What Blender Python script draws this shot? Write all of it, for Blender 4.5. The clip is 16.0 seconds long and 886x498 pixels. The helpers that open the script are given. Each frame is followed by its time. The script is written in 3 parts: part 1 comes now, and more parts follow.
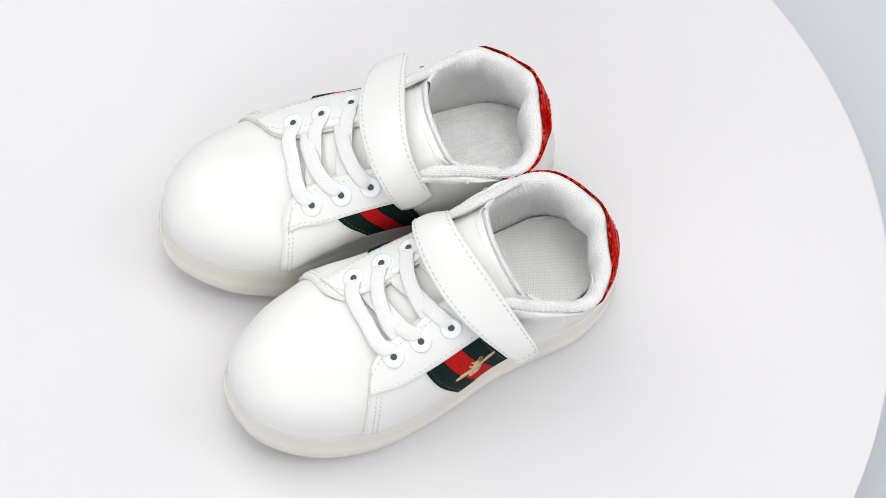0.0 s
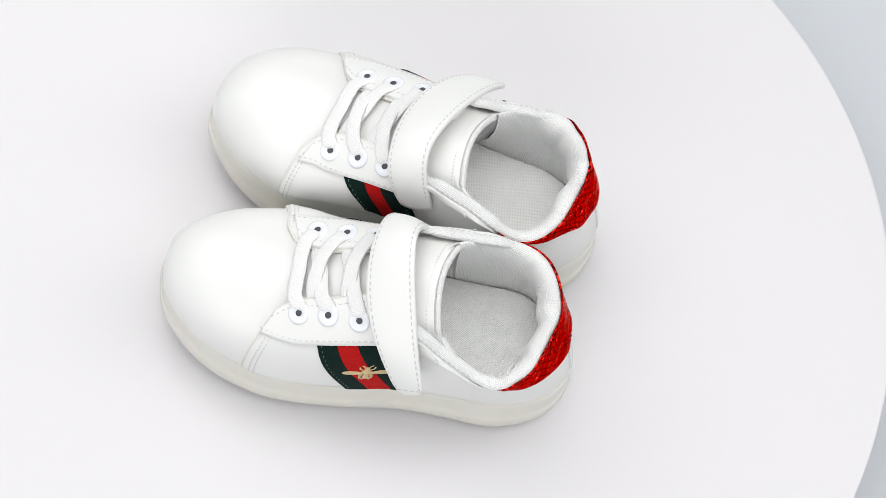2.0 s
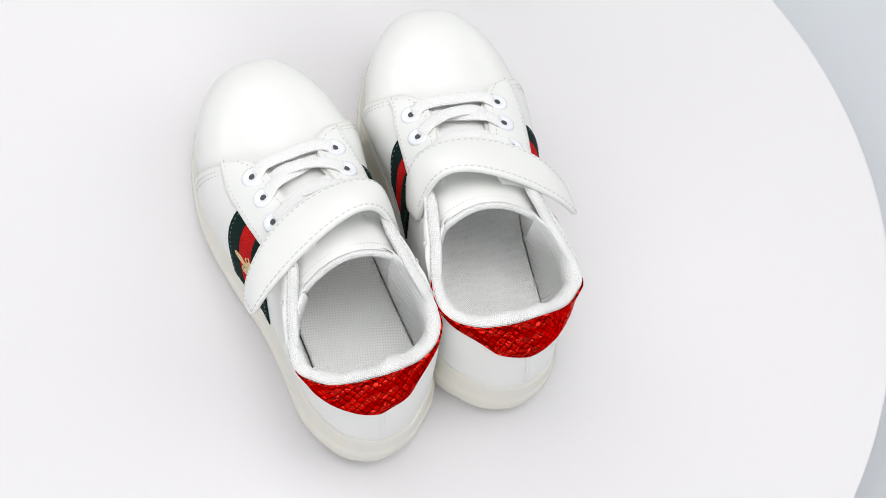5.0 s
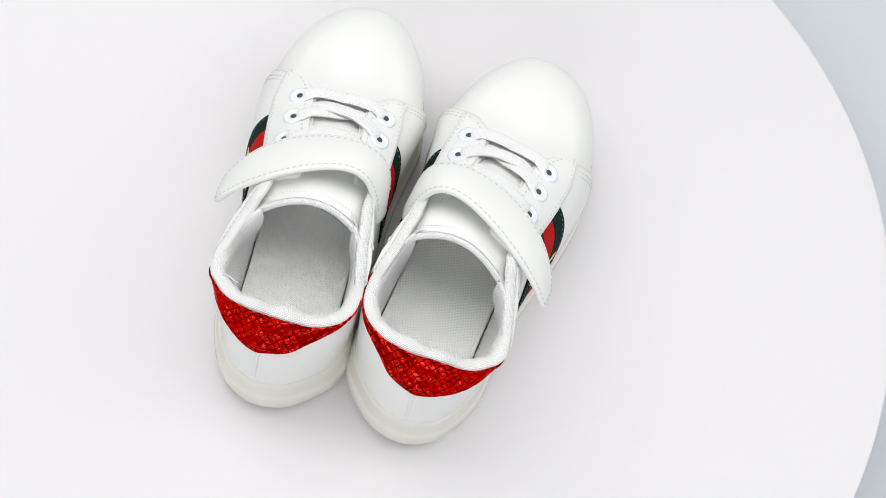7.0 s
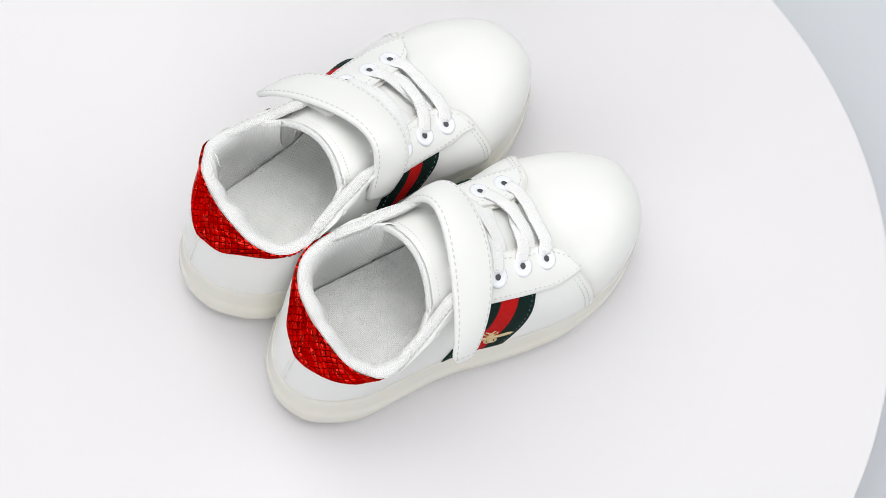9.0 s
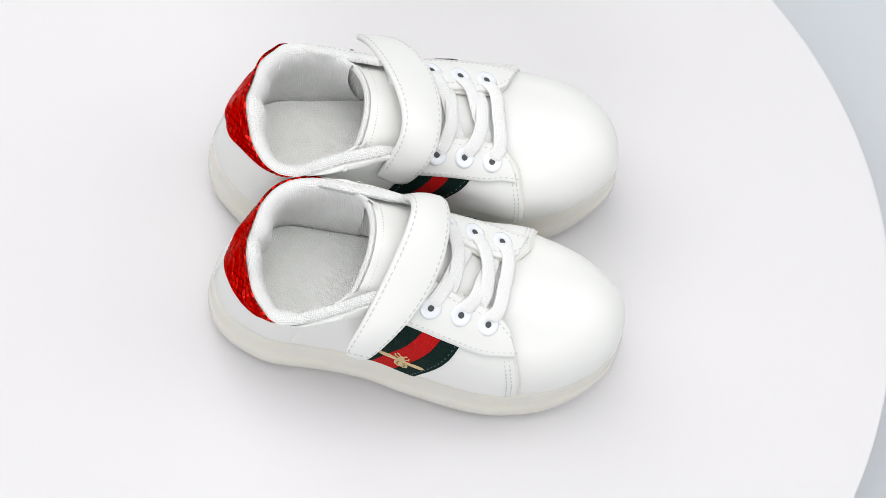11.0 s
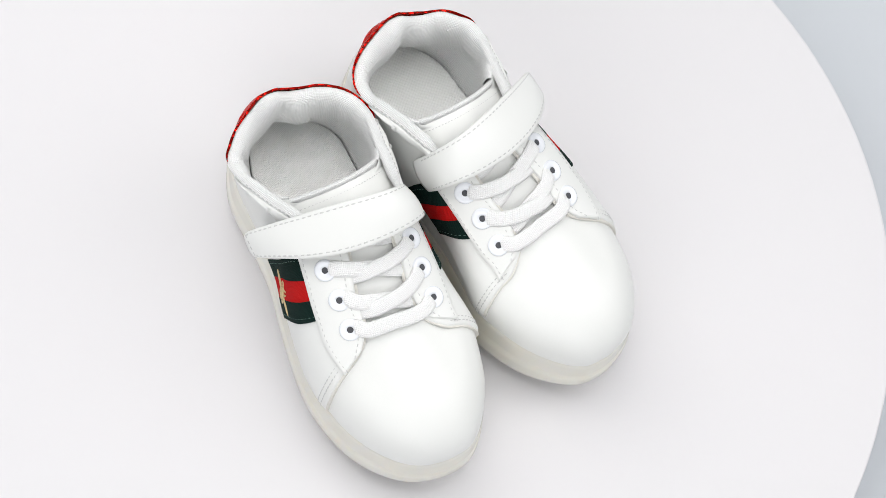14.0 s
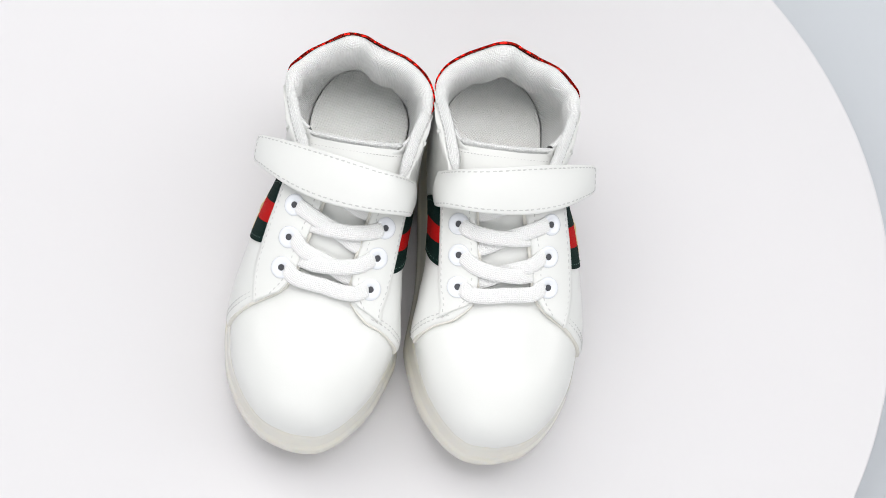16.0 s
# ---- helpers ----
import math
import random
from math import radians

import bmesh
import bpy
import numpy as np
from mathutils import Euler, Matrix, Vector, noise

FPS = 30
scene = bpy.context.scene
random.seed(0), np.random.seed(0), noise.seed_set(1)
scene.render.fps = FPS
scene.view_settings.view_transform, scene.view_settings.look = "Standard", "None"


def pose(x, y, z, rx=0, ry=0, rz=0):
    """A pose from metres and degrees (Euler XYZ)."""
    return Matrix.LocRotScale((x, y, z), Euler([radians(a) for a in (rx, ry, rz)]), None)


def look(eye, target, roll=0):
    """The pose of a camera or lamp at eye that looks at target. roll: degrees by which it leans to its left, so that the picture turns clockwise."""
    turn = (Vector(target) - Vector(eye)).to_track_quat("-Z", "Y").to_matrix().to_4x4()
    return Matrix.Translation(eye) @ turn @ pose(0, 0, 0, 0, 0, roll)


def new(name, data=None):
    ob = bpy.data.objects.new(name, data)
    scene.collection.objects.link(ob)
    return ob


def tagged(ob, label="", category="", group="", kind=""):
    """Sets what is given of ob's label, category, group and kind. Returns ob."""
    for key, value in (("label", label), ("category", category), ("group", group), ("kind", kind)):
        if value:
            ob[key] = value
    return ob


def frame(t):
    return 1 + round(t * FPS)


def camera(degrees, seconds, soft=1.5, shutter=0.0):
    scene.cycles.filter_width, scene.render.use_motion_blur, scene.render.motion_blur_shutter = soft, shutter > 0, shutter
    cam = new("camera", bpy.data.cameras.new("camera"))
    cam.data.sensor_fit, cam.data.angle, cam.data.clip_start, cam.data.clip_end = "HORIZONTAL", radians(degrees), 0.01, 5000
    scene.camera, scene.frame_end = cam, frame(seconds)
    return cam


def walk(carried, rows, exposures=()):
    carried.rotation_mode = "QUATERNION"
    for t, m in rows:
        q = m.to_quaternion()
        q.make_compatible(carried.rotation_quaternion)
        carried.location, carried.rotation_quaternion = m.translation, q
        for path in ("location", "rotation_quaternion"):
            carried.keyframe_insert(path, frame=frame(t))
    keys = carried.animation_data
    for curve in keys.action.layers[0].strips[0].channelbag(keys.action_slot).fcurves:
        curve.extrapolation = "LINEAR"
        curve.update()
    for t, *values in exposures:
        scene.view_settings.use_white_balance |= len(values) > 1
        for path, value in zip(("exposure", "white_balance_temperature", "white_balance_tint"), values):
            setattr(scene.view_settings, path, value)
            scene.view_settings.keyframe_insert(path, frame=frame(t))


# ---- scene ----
cam = camera(26.500, 16.0, soft=0.7)
EYE = Vector((0.0000, -0.31654, 0.85514))
AIM = Vector((0.02226, 0.35634, -0.93409))
VIEW = look(EYE, EYE + AIM, 17.046)
walk(cam, [(0, VIEW), (16, VIEW)])
TURN = -18.4836  # degrees a second, about the world's z axis
SHOES = {"right": (-0.02755, 0.02595, 123.94), "left": (0.02348, -0.04213, 120.89)}
MM = 0.001
FLIP = 1  # 1 builds the right shoe, -1 the left one
# plan of the sole, toe tip to heel tip, mm: across (outer side +), along (toe +)
OUTER = [(0, 97.4), (10.5, 95.5), (21.9, 89.5), (31.4, 78.1), (38, 63.9), (40.8, 50), (41.5, 34), (38.5, 16), (33, -4), (26, -24),
         (21.5, -45), (18.5, -65), (14.5, -76), (8, -86.5), (0, -94), (-13, -98)]
INNER = [(0, 97.4), (-9.3, 95.5), (-19.2, 87.8), (-29.3, 75), (-35.8, 61.2), (-40, 48), (-39.5, 32), (-39, 15), (-40.5, -4), (-43.5, -24),
         (-47, -45), (-49.5, -62), (-46, -76), (-37, -87.5), (-27, -95), (-13, -98)]
# crest of the upper: spine over the toe and throat, then tongue edge and collar rim
SPINE = [(0, 1, 52, 65.5), (3, 1, 52, 65.5), (4.2, 1, 49, 64.8), (5, 0, 42.5, 65.0), (6, -2, 30, 69.2), (7, -5, 14, 76.5), (8, -8, -4, 84.4), (8.45, -9.3, -17, 88.5)]
RIM_OUT = [(8.45, -9.3, -17, 88.5), (8.75, -3, -24, 87), (9.05, 5, -30, 84.5), (9.4, 12, -36, 82), (10, 18.5, -47, 78), (11, 19.5, -64, 75), (12, 13.4, -71, 76.4), (13, 6, -75.8, 78.6), (14, -4, -77.2, 80), (15, -14, -78, 81.5)]
RIM_IN = [(8.45, -9.3, -17, 88.5), (8.75, -18, -20, 90), (9.05, -27, -24, 89.5), (9.4, -34.5, -31, 88), (10, -42, -43, 84), (11, -45.5, -58, 78.5), (12, -42, -67.4, 78.5), (13, -34, -73.6, 80), (14, -25, -76.4, 81), (15, -14, -78, 81.5)]
SOLE_TOP = [(0, 41.5), (3, 39.5), (4.5, 35.5), (5.3, 33), (6.5, 30), (8, 28), (10, 29.5), (12, 33), (15, 36)]


def curve(keys, t):
    """Smooth value at t through keys (t, a, b, ...)."""
    n = len(keys)
    i = 0
    while i < n - 2 and t > keys[i + 1][0]:
        i += 1
    t0, t1 = keys[i][0], keys[i + 1][0]
    h, s = t1 - t0, min(1, max(0, (t - t0) / (t1 - t0)))
    out = []
    for c in range(1, len(keys[0])):
        p0, p1 = keys[i][c], keys[i + 1][c]
        m = (p1 - p0) / h
        d0 = m if i == 0 else ((p0 - keys[i - 1][c]) / (t0 - keys[i - 1][0]) + m) / 2
        d1 = m if i == n - 2 else ((keys[i + 2][c] - p1) / (keys[i + 2][0] - t1) + m) / 2
        s2, s3 = s * s, s * s * s
        out.append((2 * s3 - 3 * s2 + 1) * p0 + (s3 - 2 * s2 + s) * h * d0 + (3 * s2 - 2 * s3) * p1 + (s3 - s2) * h * d1)
    return out


PLAN = {1: [(-1, *INNER[1])] + [(i, *q) for i, q in enumerate(OUTER)] + [(16, *INNER[14])],
        -1: [(-1, *OUTER[1])] + [(i, *q) for i, q in enumerate(INNER)] + [(16, *OUTER[14])]}


def plan(side, k, inset=0.0):
    """Point of the sole's outline, moved inwards by inset mm."""
    x, y = curve(PLAN[side], k)
    if inset:
        x0, y0 = curve(PLAN[side], k - 0.1)
        x1, y1 = curve(PLAN[side], k + 0.1)
        tx, ty = x1 - x0, y1 - y0
        n = math.hypot(tx, ty)
        x, y = x + side * ty / n * inset, y - side * tx / n * inset
    return x, y


LEAN_IN = [(0, 2.8), (2, 2.0), (3.5, 1.9), (5, 2.3), (6.5, 3.0), (9, 3.3), (11, 3.2), (13, 2.6), (15, 2.2)]  # the sole wall's lean towards its lip


def upper(side, k, v):
    """Point of the upper's outer face in mm; v runs from the sole (0) to the crest (1)."""
    bx, by = plan(side, k, curve(LEAN_IN, k)[0] + curve([(0, 0.4), (3, 0.4), (5.5, 0.8), (10, 1.0), (12, 1.0), (15, 0.9)], k)[0])
    bz = curve(SOLE_TOP, k)[0] - 4
    tx, ty, tz = curve(SPINE if k <= 8.45 else RIM_OUT if side > 0 else RIM_IN, k)
    if k > 11:  # the heel's peak, which sits off centre on both shoes
        peak = (8.0 if FLIP > 0 else 6.0) * math.exp(-((tx - (-8 if FLIP > 0 else -18)) / 10) ** 2)
        ty, tz = ty - 0.2 * peak, tz + peak
    a = min(1.0, max(0.0, v)) * math.pi / 2
    rear = min(1, max(0, (k - 8.2) / 2.2))
    rear = rear * rear * (3 - 2 * rear)
    if side > 0:
        q = curve([(0, 0.8), (3, 0.8), (5.5, 0.72), (6.5, 0.80), (8, 0.74), (10, 0.8), (15, 0.9)], k)[0]
    else:
        q = curve([(0, 0.8), (2.5, 0.78), (4.5, 0.56), (6, 0.40), (8, 0.44), (9, 0.6), (10, 0.8), (15, 0.9)], k)[0]
    g = math.sin(a) ** q
    h = (1 - math.cos(a)) * (1 - rear) + rear * g ** (1.6 if side > 0 else curve([(8, 3.2), (10.5, 3.2), (12.5, 1.6), (15, 1.6)], k)[0])
    x, y, z = bx + (tx - bx) * h, by + (ty - by) * h, bz + (tz - bz) * g
    if rear:
        n = math.hypot(bx + 14, by + 60) or 1
        bulge = 0.7 * rear * math.sin(2 * a) ** 2
        x, y = x + bulge * (bx + 14) / n, y + bulge * (by + 60) / n
    if side > 0:
        x += 2.4 * math.exp(-((k - 7.4) / 1.7) ** 2) * math.sin(2 * a) ** 2
    else:
        x -= 2.0 * math.exp(-((k - 7) / 2.2) ** 2) * math.sin(2 * a) ** 2
    return Vector((x, y, z))


def upper_n(side, k, v):
    e = 0.02
    v = min(0.985, max(0.02, v))
    k = min(14.97, max(0.03, k))
    a = upper(side, k + e, v) - upper(side, k - e, v)
    b = upper(side, k, v + e / 2) - upper(side, k, v - e / 2)
    return (a.cross(b) * -side).normalized()

# ---- light ----
world = bpy.data.worlds.new("studio")
scene.world = world
world.use_nodes = True
world.node_tree.nodes["Background"].inputs[0].default_value = (0.93, 0.96, 1.0, 1)
world.node_tree.nodes["Background"].inputs[1].default_value = 0.36


def softbox(eye, target, width, height, watts, tint):
    data = bpy.data.lights.new("softbox", "AREA")
    data.shape, data.size, data.size_y, data.energy, data.color = "RECTANGLE", width, height, watts, tint
    ob = new("softbox", data)
    ob.matrix_world = look(eye, target)
    return ob


softbox((-0.75, 0.5, 1.2), (0, 0, 0.03), 1.3, 1.2, 10.3, (1, 0.988, 0.985))
softbox((1.0, 0.3, 1.05), (0, 0, 0.03), 1.0, 1.2, 7.1, (1, 0.988, 0.988))
softbox((-0.15, -1.3, 0.8), (0, 0, 0.03), 1.5, 0.8, 9.9, (1, 0.99, 0.99))
softbox((0.05, 0.25, 1.75), (0, 0, 0.03), 1.1, 0.9, 10.2, (1, 0.99, 0.985))
scene.view_settings.exposure = 0.0


# ---- materials ----
def material(name, colour, rough, metal=0.0, bump=(), tint=None, coat=0.0, sheen=0.0, sss=0.0, coords="Object"):
    """bump: (scale, strength) noise layers; tint: (scale, second colour) slow colour variation."""
    m = bpy.data.materials.new(name)
    m.use_nodes = True
    nt = m.node_tree
    b = nt.nodes["Principled BSDF"]
    b.inputs["Base Color"].default_value = (*colour, 1)
    b.inputs["Roughness"].default_value = rough
    b.inputs["Metallic"].default_value = metal
    b.inputs["Coat Weight"].default_value = coat
    b.inputs["Coat Roughness"].default_value = 0.15
    b.inputs["Sheen Weight"].default_value = sheen
    if sss:
        b.inputs["Subsurface Weight"].default_value = sss
        b.inputs["Subsurface Radius"].default_value = (0.006, 0.005, 0.0035)
        b.inputs["Subsurface Scale"].default_value = 1.0
    tc = nt.nodes.new("ShaderNodeTexCoord")
    last = None
    for scale, strength in bump:
        n = nt.nodes.new("ShaderNodeTexNoise")
        n.inputs["Scale"].default_value, n.inputs["Detail"].default_value = scale, 4
        nt.links.new(tc.outputs[coords], n.inputs["Vector"])
        k = nt.nodes.new("ShaderNodeBump")
        k.inputs["Strength"].default_value, k.inputs["Distance"].default_value = strength, 0.0006
        nt.links.new(n.outputs["Fac"], k.inputs["Height"])
        if last:
            nt.links.new(last.outputs["Normal"], k.inputs["Normal"])
        last = k
    if last:
        nt.links.new(last.outputs["Normal"], b.inputs["Normal"])
    if tint:
        n = nt.nodes.new("ShaderNodeTexNoise")
        n.inputs["Scale"].default_value, n.inputs["Detail"].default_value = tint[0], 5
        nt.links.new(tc.outputs["Object"], n.inputs["Vector"])
        mix = nt.nodes.new("ShaderNodeMix")
        mix.data_type = "RGBA"
        mix.inputs[6].default_value, mix.inputs[7].default_value = (*colour, 1), (*tint[1], 1)
        nt.links.new(n.outputs["Fac"], mix.inputs[0])
        nt.links.new(mix.outputs[2], b.inputs["Base Color"])
    return m


def woven(name, colour, dark, pitch, strength, rough=0.85, twill=False, coords="UV"):
    """Cloth: two crossed sets of ridges, pitch in threads to the unit."""
    m = material(name, colour, rough)
    m.node_tree.nodes["Principled BSDF"].inputs["Specular IOR Level"].default_value = 0.15
    nt = m.node_tree
    b = nt.nodes["Principled BSDF"]
    tc = nt.nodes.new("ShaderNodeTexCoord")
    sep = nt.nodes.new("ShaderNodeSeparateXYZ")
    wob = nt.nodes.new("ShaderNodeTexNoise")
    wob.inputs["Scale"].default_value = pitch * 0.06
    nt.links.new(tc.outputs[coords], wob.inputs["Vector"])
    nt.links.new(tc.outputs[coords], sep.inputs[0])

    def calc(op, x, y=None):
        n = nt.nodes.new("ShaderNodeMath")
        n.operation = op
        for i, q in enumerate((x, y)):
            if q is None:
                continue
            if isinstance(q, (int, float)):
                n.inputs[i].default_value = q
            else:
                nt.links.new(q, n.inputs[i])
        return n.outputs[0]

    wobble = calc("MULTIPLY", wob.outputs["Fac"], 2.5)
    u = calc("ADD", calc("MULTIPLY", sep.outputs["X"], pitch * math.pi), wobble)
    v = calc("ADD", calc("MULTIPLY", sep.outputs["Y"], pitch * math.pi), wobble)
    if twill:
        u, v = calc("ADD", u, v), calc("SUBTRACT", u, v)
    h = calc("MULTIPLY", calc("SINE", u), calc("SINE", v))
    h = calc("ADD", calc("MULTIPLY", h, 0.5), 0.5)
    k = nt.nodes.new("ShaderNodeBump")
    k.inputs["Strength"].default_value, k.inputs["Distance"].default_value = strength, 0.0005
    nt.links.new(h, k.inputs["Height"])
    nt.links.new(k.outputs["Normal"], b.inputs["Normal"])
    mix = nt.nodes.new("ShaderNodeMix")
    mix.data_type = "RGBA"
    mix.inputs[6].default_value, mix.inputs[7].default_value = (*dark, 1), (*colour, 1)
    nt.links.new(h, mix.inputs[0])
    nt.links.new(mix.outputs[2], b.inputs["Base Color"])
    return m


def snakeskin():
    """Metallic red foil, embossed with diagonal rows of small scales."""
    m = material("red_foil", (0.6, 0.010, 0.008), 0.17, metal=1.0)
    nt = m.node_tree
    b = nt.nodes["Principled BSDF"]
    tc = nt.nodes.new("ShaderNodeTexCoord")

    def add(kind, **values):
        n = nt.nodes.new(kind)
        for key, value in values.items():
            n.inputs[key].default_value = value
        return n

    warp = add("ShaderNodeMapping", Scale=(3.3, 2.7, 1), Rotation=(0, 0, radians(45)))
    nt.links.new(tc.outputs["UV"], warp.inputs["Vector"])
    edge = add("ShaderNodeTexVoronoi", Scale=1.0, Randomness=0.14)
    edge.feature = "DISTANCE_TO_EDGE"
    cell = add("ShaderNodeTexVoronoi", Scale=1.0, Randomness=0.14)
    for n in (edge, cell):
        nt.links.new(warp.outputs[0], n.inputs["Vector"])
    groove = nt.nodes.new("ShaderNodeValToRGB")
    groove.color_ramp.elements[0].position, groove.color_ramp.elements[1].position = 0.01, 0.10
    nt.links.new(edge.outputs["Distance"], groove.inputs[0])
    # where the emboss is deep and where it is pressed smooth
    patch = add("ShaderNodeTexNoise", Scale=0.5, Detail=2.0)
    nt.links.new(tc.outputs["UV"], patch.inputs["Vector"])
    deep = nt.nodes.new("ShaderNodeValToRGB")
    deep.color_ramp.elements[0].position, deep.color_ramp.elements[1].position = 0.40, 0.60
    deep.color_ramp.elements[0].color = (0.45, 0.45, 0.45, 1)
    nt.links.new(patch.outputs["Fac"], deep.inputs[0])
    # each scale sits at its own small tilt
    tilt = nt.nodes.new("ShaderNodeMath")
    tilt.operation = "MULTIPLY_ADD"
    nt.links.new(cell.outputs["Distance"], tilt.inputs[0])
    tilt.inputs[1].default_value = -1.3
    nt.links.new(groove.outputs[0], tilt.inputs[2])
    k1 = add("ShaderNodeBump", Distance=0.0011)
    nt.links.new(deep.outputs[0], k1.inputs["Strength"])
    nt.links.new(tilt.outputs[0], k1.inputs["Height"])
    crumple = add("ShaderNodeTexNoise", Scale=1.1, Detail=1.5)
    nt.links.new(tc.outputs["UV"], crumple.inputs["Vector"])
    k2 = add("ShaderNodeBump", Strength=1.0, Distance=0.011)
    nt.links.new(crumple.outputs["Fac"], k2.inputs["Height"])
    nt.links.new(k1.outputs[0], k2.inputs["Normal"])

    def vec(op, x, y):
        n = nt.nodes.new("ShaderNodeVectorMath")
        n.operation = op
        for i, q in enumerate((x, y)):
            if isinstance(q, tuple):
                n.inputs[i].default_value = q
            elif q is not None:
                nt.links.new(q, n.inputs[i])
        return n.outputs[0]

    lean = vec("MULTIPLY", vec("SUBTRACT", cell.outputs["Color"], (0.5, 0.5, 0.5)), (0.5, 0.5, 0.5))
    lean = vec("MULTIPLY", lean, deep.outputs[0])
    nt.links.new(vec("NORMALIZE", vec("ADD", k2.outputs[0], lean), None), b.inputs["Normal"])
    # shade in the grooves is put into the base colour: near-black red there
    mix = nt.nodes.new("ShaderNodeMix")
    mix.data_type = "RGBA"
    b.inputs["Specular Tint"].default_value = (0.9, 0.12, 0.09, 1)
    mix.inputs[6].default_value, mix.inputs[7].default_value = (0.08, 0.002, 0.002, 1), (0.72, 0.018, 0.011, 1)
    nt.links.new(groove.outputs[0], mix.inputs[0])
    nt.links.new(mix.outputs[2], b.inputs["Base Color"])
    return m


LEATHER = material("white_leather", (0.772, 0.778, 0.76), 0.40, bump=((1100, 0.06), (140, 0.05), (45, 0.16)), tint=(25, (0.765, 0.772, 0.748)))
LEATHER.node_tree.nodes["Principled BSDF"].inputs["Specular IOR Level"].default_value = 0.34
LEATHER_EDGE = material("raw_leather_edge", (0.66, 0.645, 0.59), 0.7, bump=((500, 0.4),), tint=(300, (0.76, 0.74, 0.69)))
TONGUE = material("soft_leather", (0.785, 0.79, 0.77), 0.38, bump=((900, 0.08), (45, 0.3)), tint=(30, (0.775, 0.78, 0.75)))
RUBBER = material("milky_rubber", (0.70, 0.685, 0.615), 0.26, bump=((120, 0.06),), tint=(40, (0.75, 0.735, 0.67)), sss=0.35)
# white thread greyed: the stitch holes' small shadows are put into its colour
THREAD = material("white_thread_shaded", (0.58, 0.58, 0.57), 0.8, bump=((2500, 0.4),))
LINING = woven("lining_mesh", (0.86, 0.87, 0.86), (0.76, 0.76, 0.75), 13, 0.7, twill=True)
INSOLE = woven("insole_cloth", (0.97, 0.97, 0.95), (0.85, 0.85, 0.83), 13, 0.6, twill=True, coords="UV")
LACE = woven("lace_cloth", (0.85, 0.85, 0.845), (0.79, 0.79, 0.785), 12.0, 0.5, twill=True)
GREEN = woven("green_ribbon", (0.003, 0.022, 0.017), (0.0015, 0.010, 0.008), 19.0, 0.6)
REDRIB = woven("red_ribbon", (0.60, 0.008, 0.008), (0.40, 0.005, 0.005), 19.0, 0.6)
GOLD = material("gold_thread", (0.62, 0.46, 0.22), 0.55, metal=0.25, bump=((1800, 0.6),), tint=(700, (0.72, 0.57, 0.32)))
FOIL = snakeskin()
EYELET = material("white_lacquer", (0.80, 0.82, 0.86), 0.16, coat=0.6)
# dark paint that stands for the shade inside an eyelet
HOLE_SHADE = material("hole_shade", (0.06, 0.062, 0.07), 0.6)
BELT = material("turntable_white", (0.665, 0.652, 0.664), 0.42, bump=((350, 0.02),), tint=(6, (0.650, 0.642, 0.654)))
TABLE = material("pale_table", (0.545, 0.57, 0.60), 0.6, bump=((200, 0.03),), tint=(3, (0.56, 0.59, 0.62)))
WALL = material("studio_paint", (0.74, 0.75, 0.76), 0.8, bump=((80, 0.05),), tint=(2, (0.70, 0.72, 0.74)))


# ---- mesh tools ----

SKEW = {1: 5.0, -1: 2.0}  # mm by which each shoe's heel is pushed outwards of its forefoot
TOE = {1: -0.3, -1: 0.0}  # and its toe
REACH = {1: 0.8, -1: 2.2}  # mm by which each toe is stretched


def skew(y):
    f = min(1.3, max(0, (5 - y) / 95))
    g = min(1, max(0, (y - 30) / 55))
    return SKEW[FLIP] * (f * f * (3 - 2 * f) if f < 1 else 1) + TOE[FLIP] * g * g * (3 - 2 * g)


def reach(y):
    g = min(1, max(0, (y - 40) / 50))
    return REACH[FLIP] * g * g * (3 - 2 * g)


def part(name, verts, faces, mat_, parent, label="", uvs=None, smooth=True):
    """One mesh object from points in mm (shoes) under a thing or a part."""
    me = bpy.data.meshes.new(name)
    if FLIP < 0:
        faces = [tuple(reversed(f)) for f in faces]
    me.from_pydata([((p[0] + skew(p[1])) * MM * FLIP, (p[1] + reach(p[1])) * MM, p[2] * MM) for p in verts], [], faces)
    me.materials.append(mat_)
    if uvs is not None:
        layer = me.uv_layers.new(name="UVMap")
        for loop in me.loops:
            layer.data[loop.index].uv = uvs[loop.vertex_index]
    if smooth:
        me.polygons.foreach_set("use_smooth", [True] * len(me.polygons))
    me.update()
    ob = new(name, me)
    ob.parent = parent
    if label:
        ob["label"] = label
    return ob


def weld(rows, close=False):
    """Vertices, quads and cloth coordinates (cm) of a grid of points."""
    n = len(rows[0])
    verts = [p for r in rows for p in r]
    faces = []
    for j in range(len(rows) - 1):
        for i in range(n if close else n - 1):
            i2 = (i + 1) % n
            faces.append((j * n + i, j * n + i2, (j + 1) * n + i2, (j + 1) * n + i))
    mid = rows[len(rows) // 2]
    us = [0.0]
    for a, b in zip(mid, mid[1:]):
        us.append(us[-1] + (b - a).length * 0.1)
    uvs = []
    vlen = [0.0] * n
    for j, r in enumerate(rows):
        for i in range(n):
            if j:
                vlen[i] += (r[i] - rows[j - 1][i]).length * 0.1
            uvs.append((us[i], vlen[i]))
    return verts, faces, uvs


def line(keys, a):
    """Smooth point on a list of points, a from 0 to 1."""
    n = len(keys) - 1
    return curve([(i, *q) for i, q in enumerate(keys)], a * n)


def skin(k, w):
    """The upper by station k and girth w: 0 outer sole edge, 1 crest, 2 inner sole edge."""
    return upper(1, k, w) if w <= 1 else upper(-1, k, 2 - w)


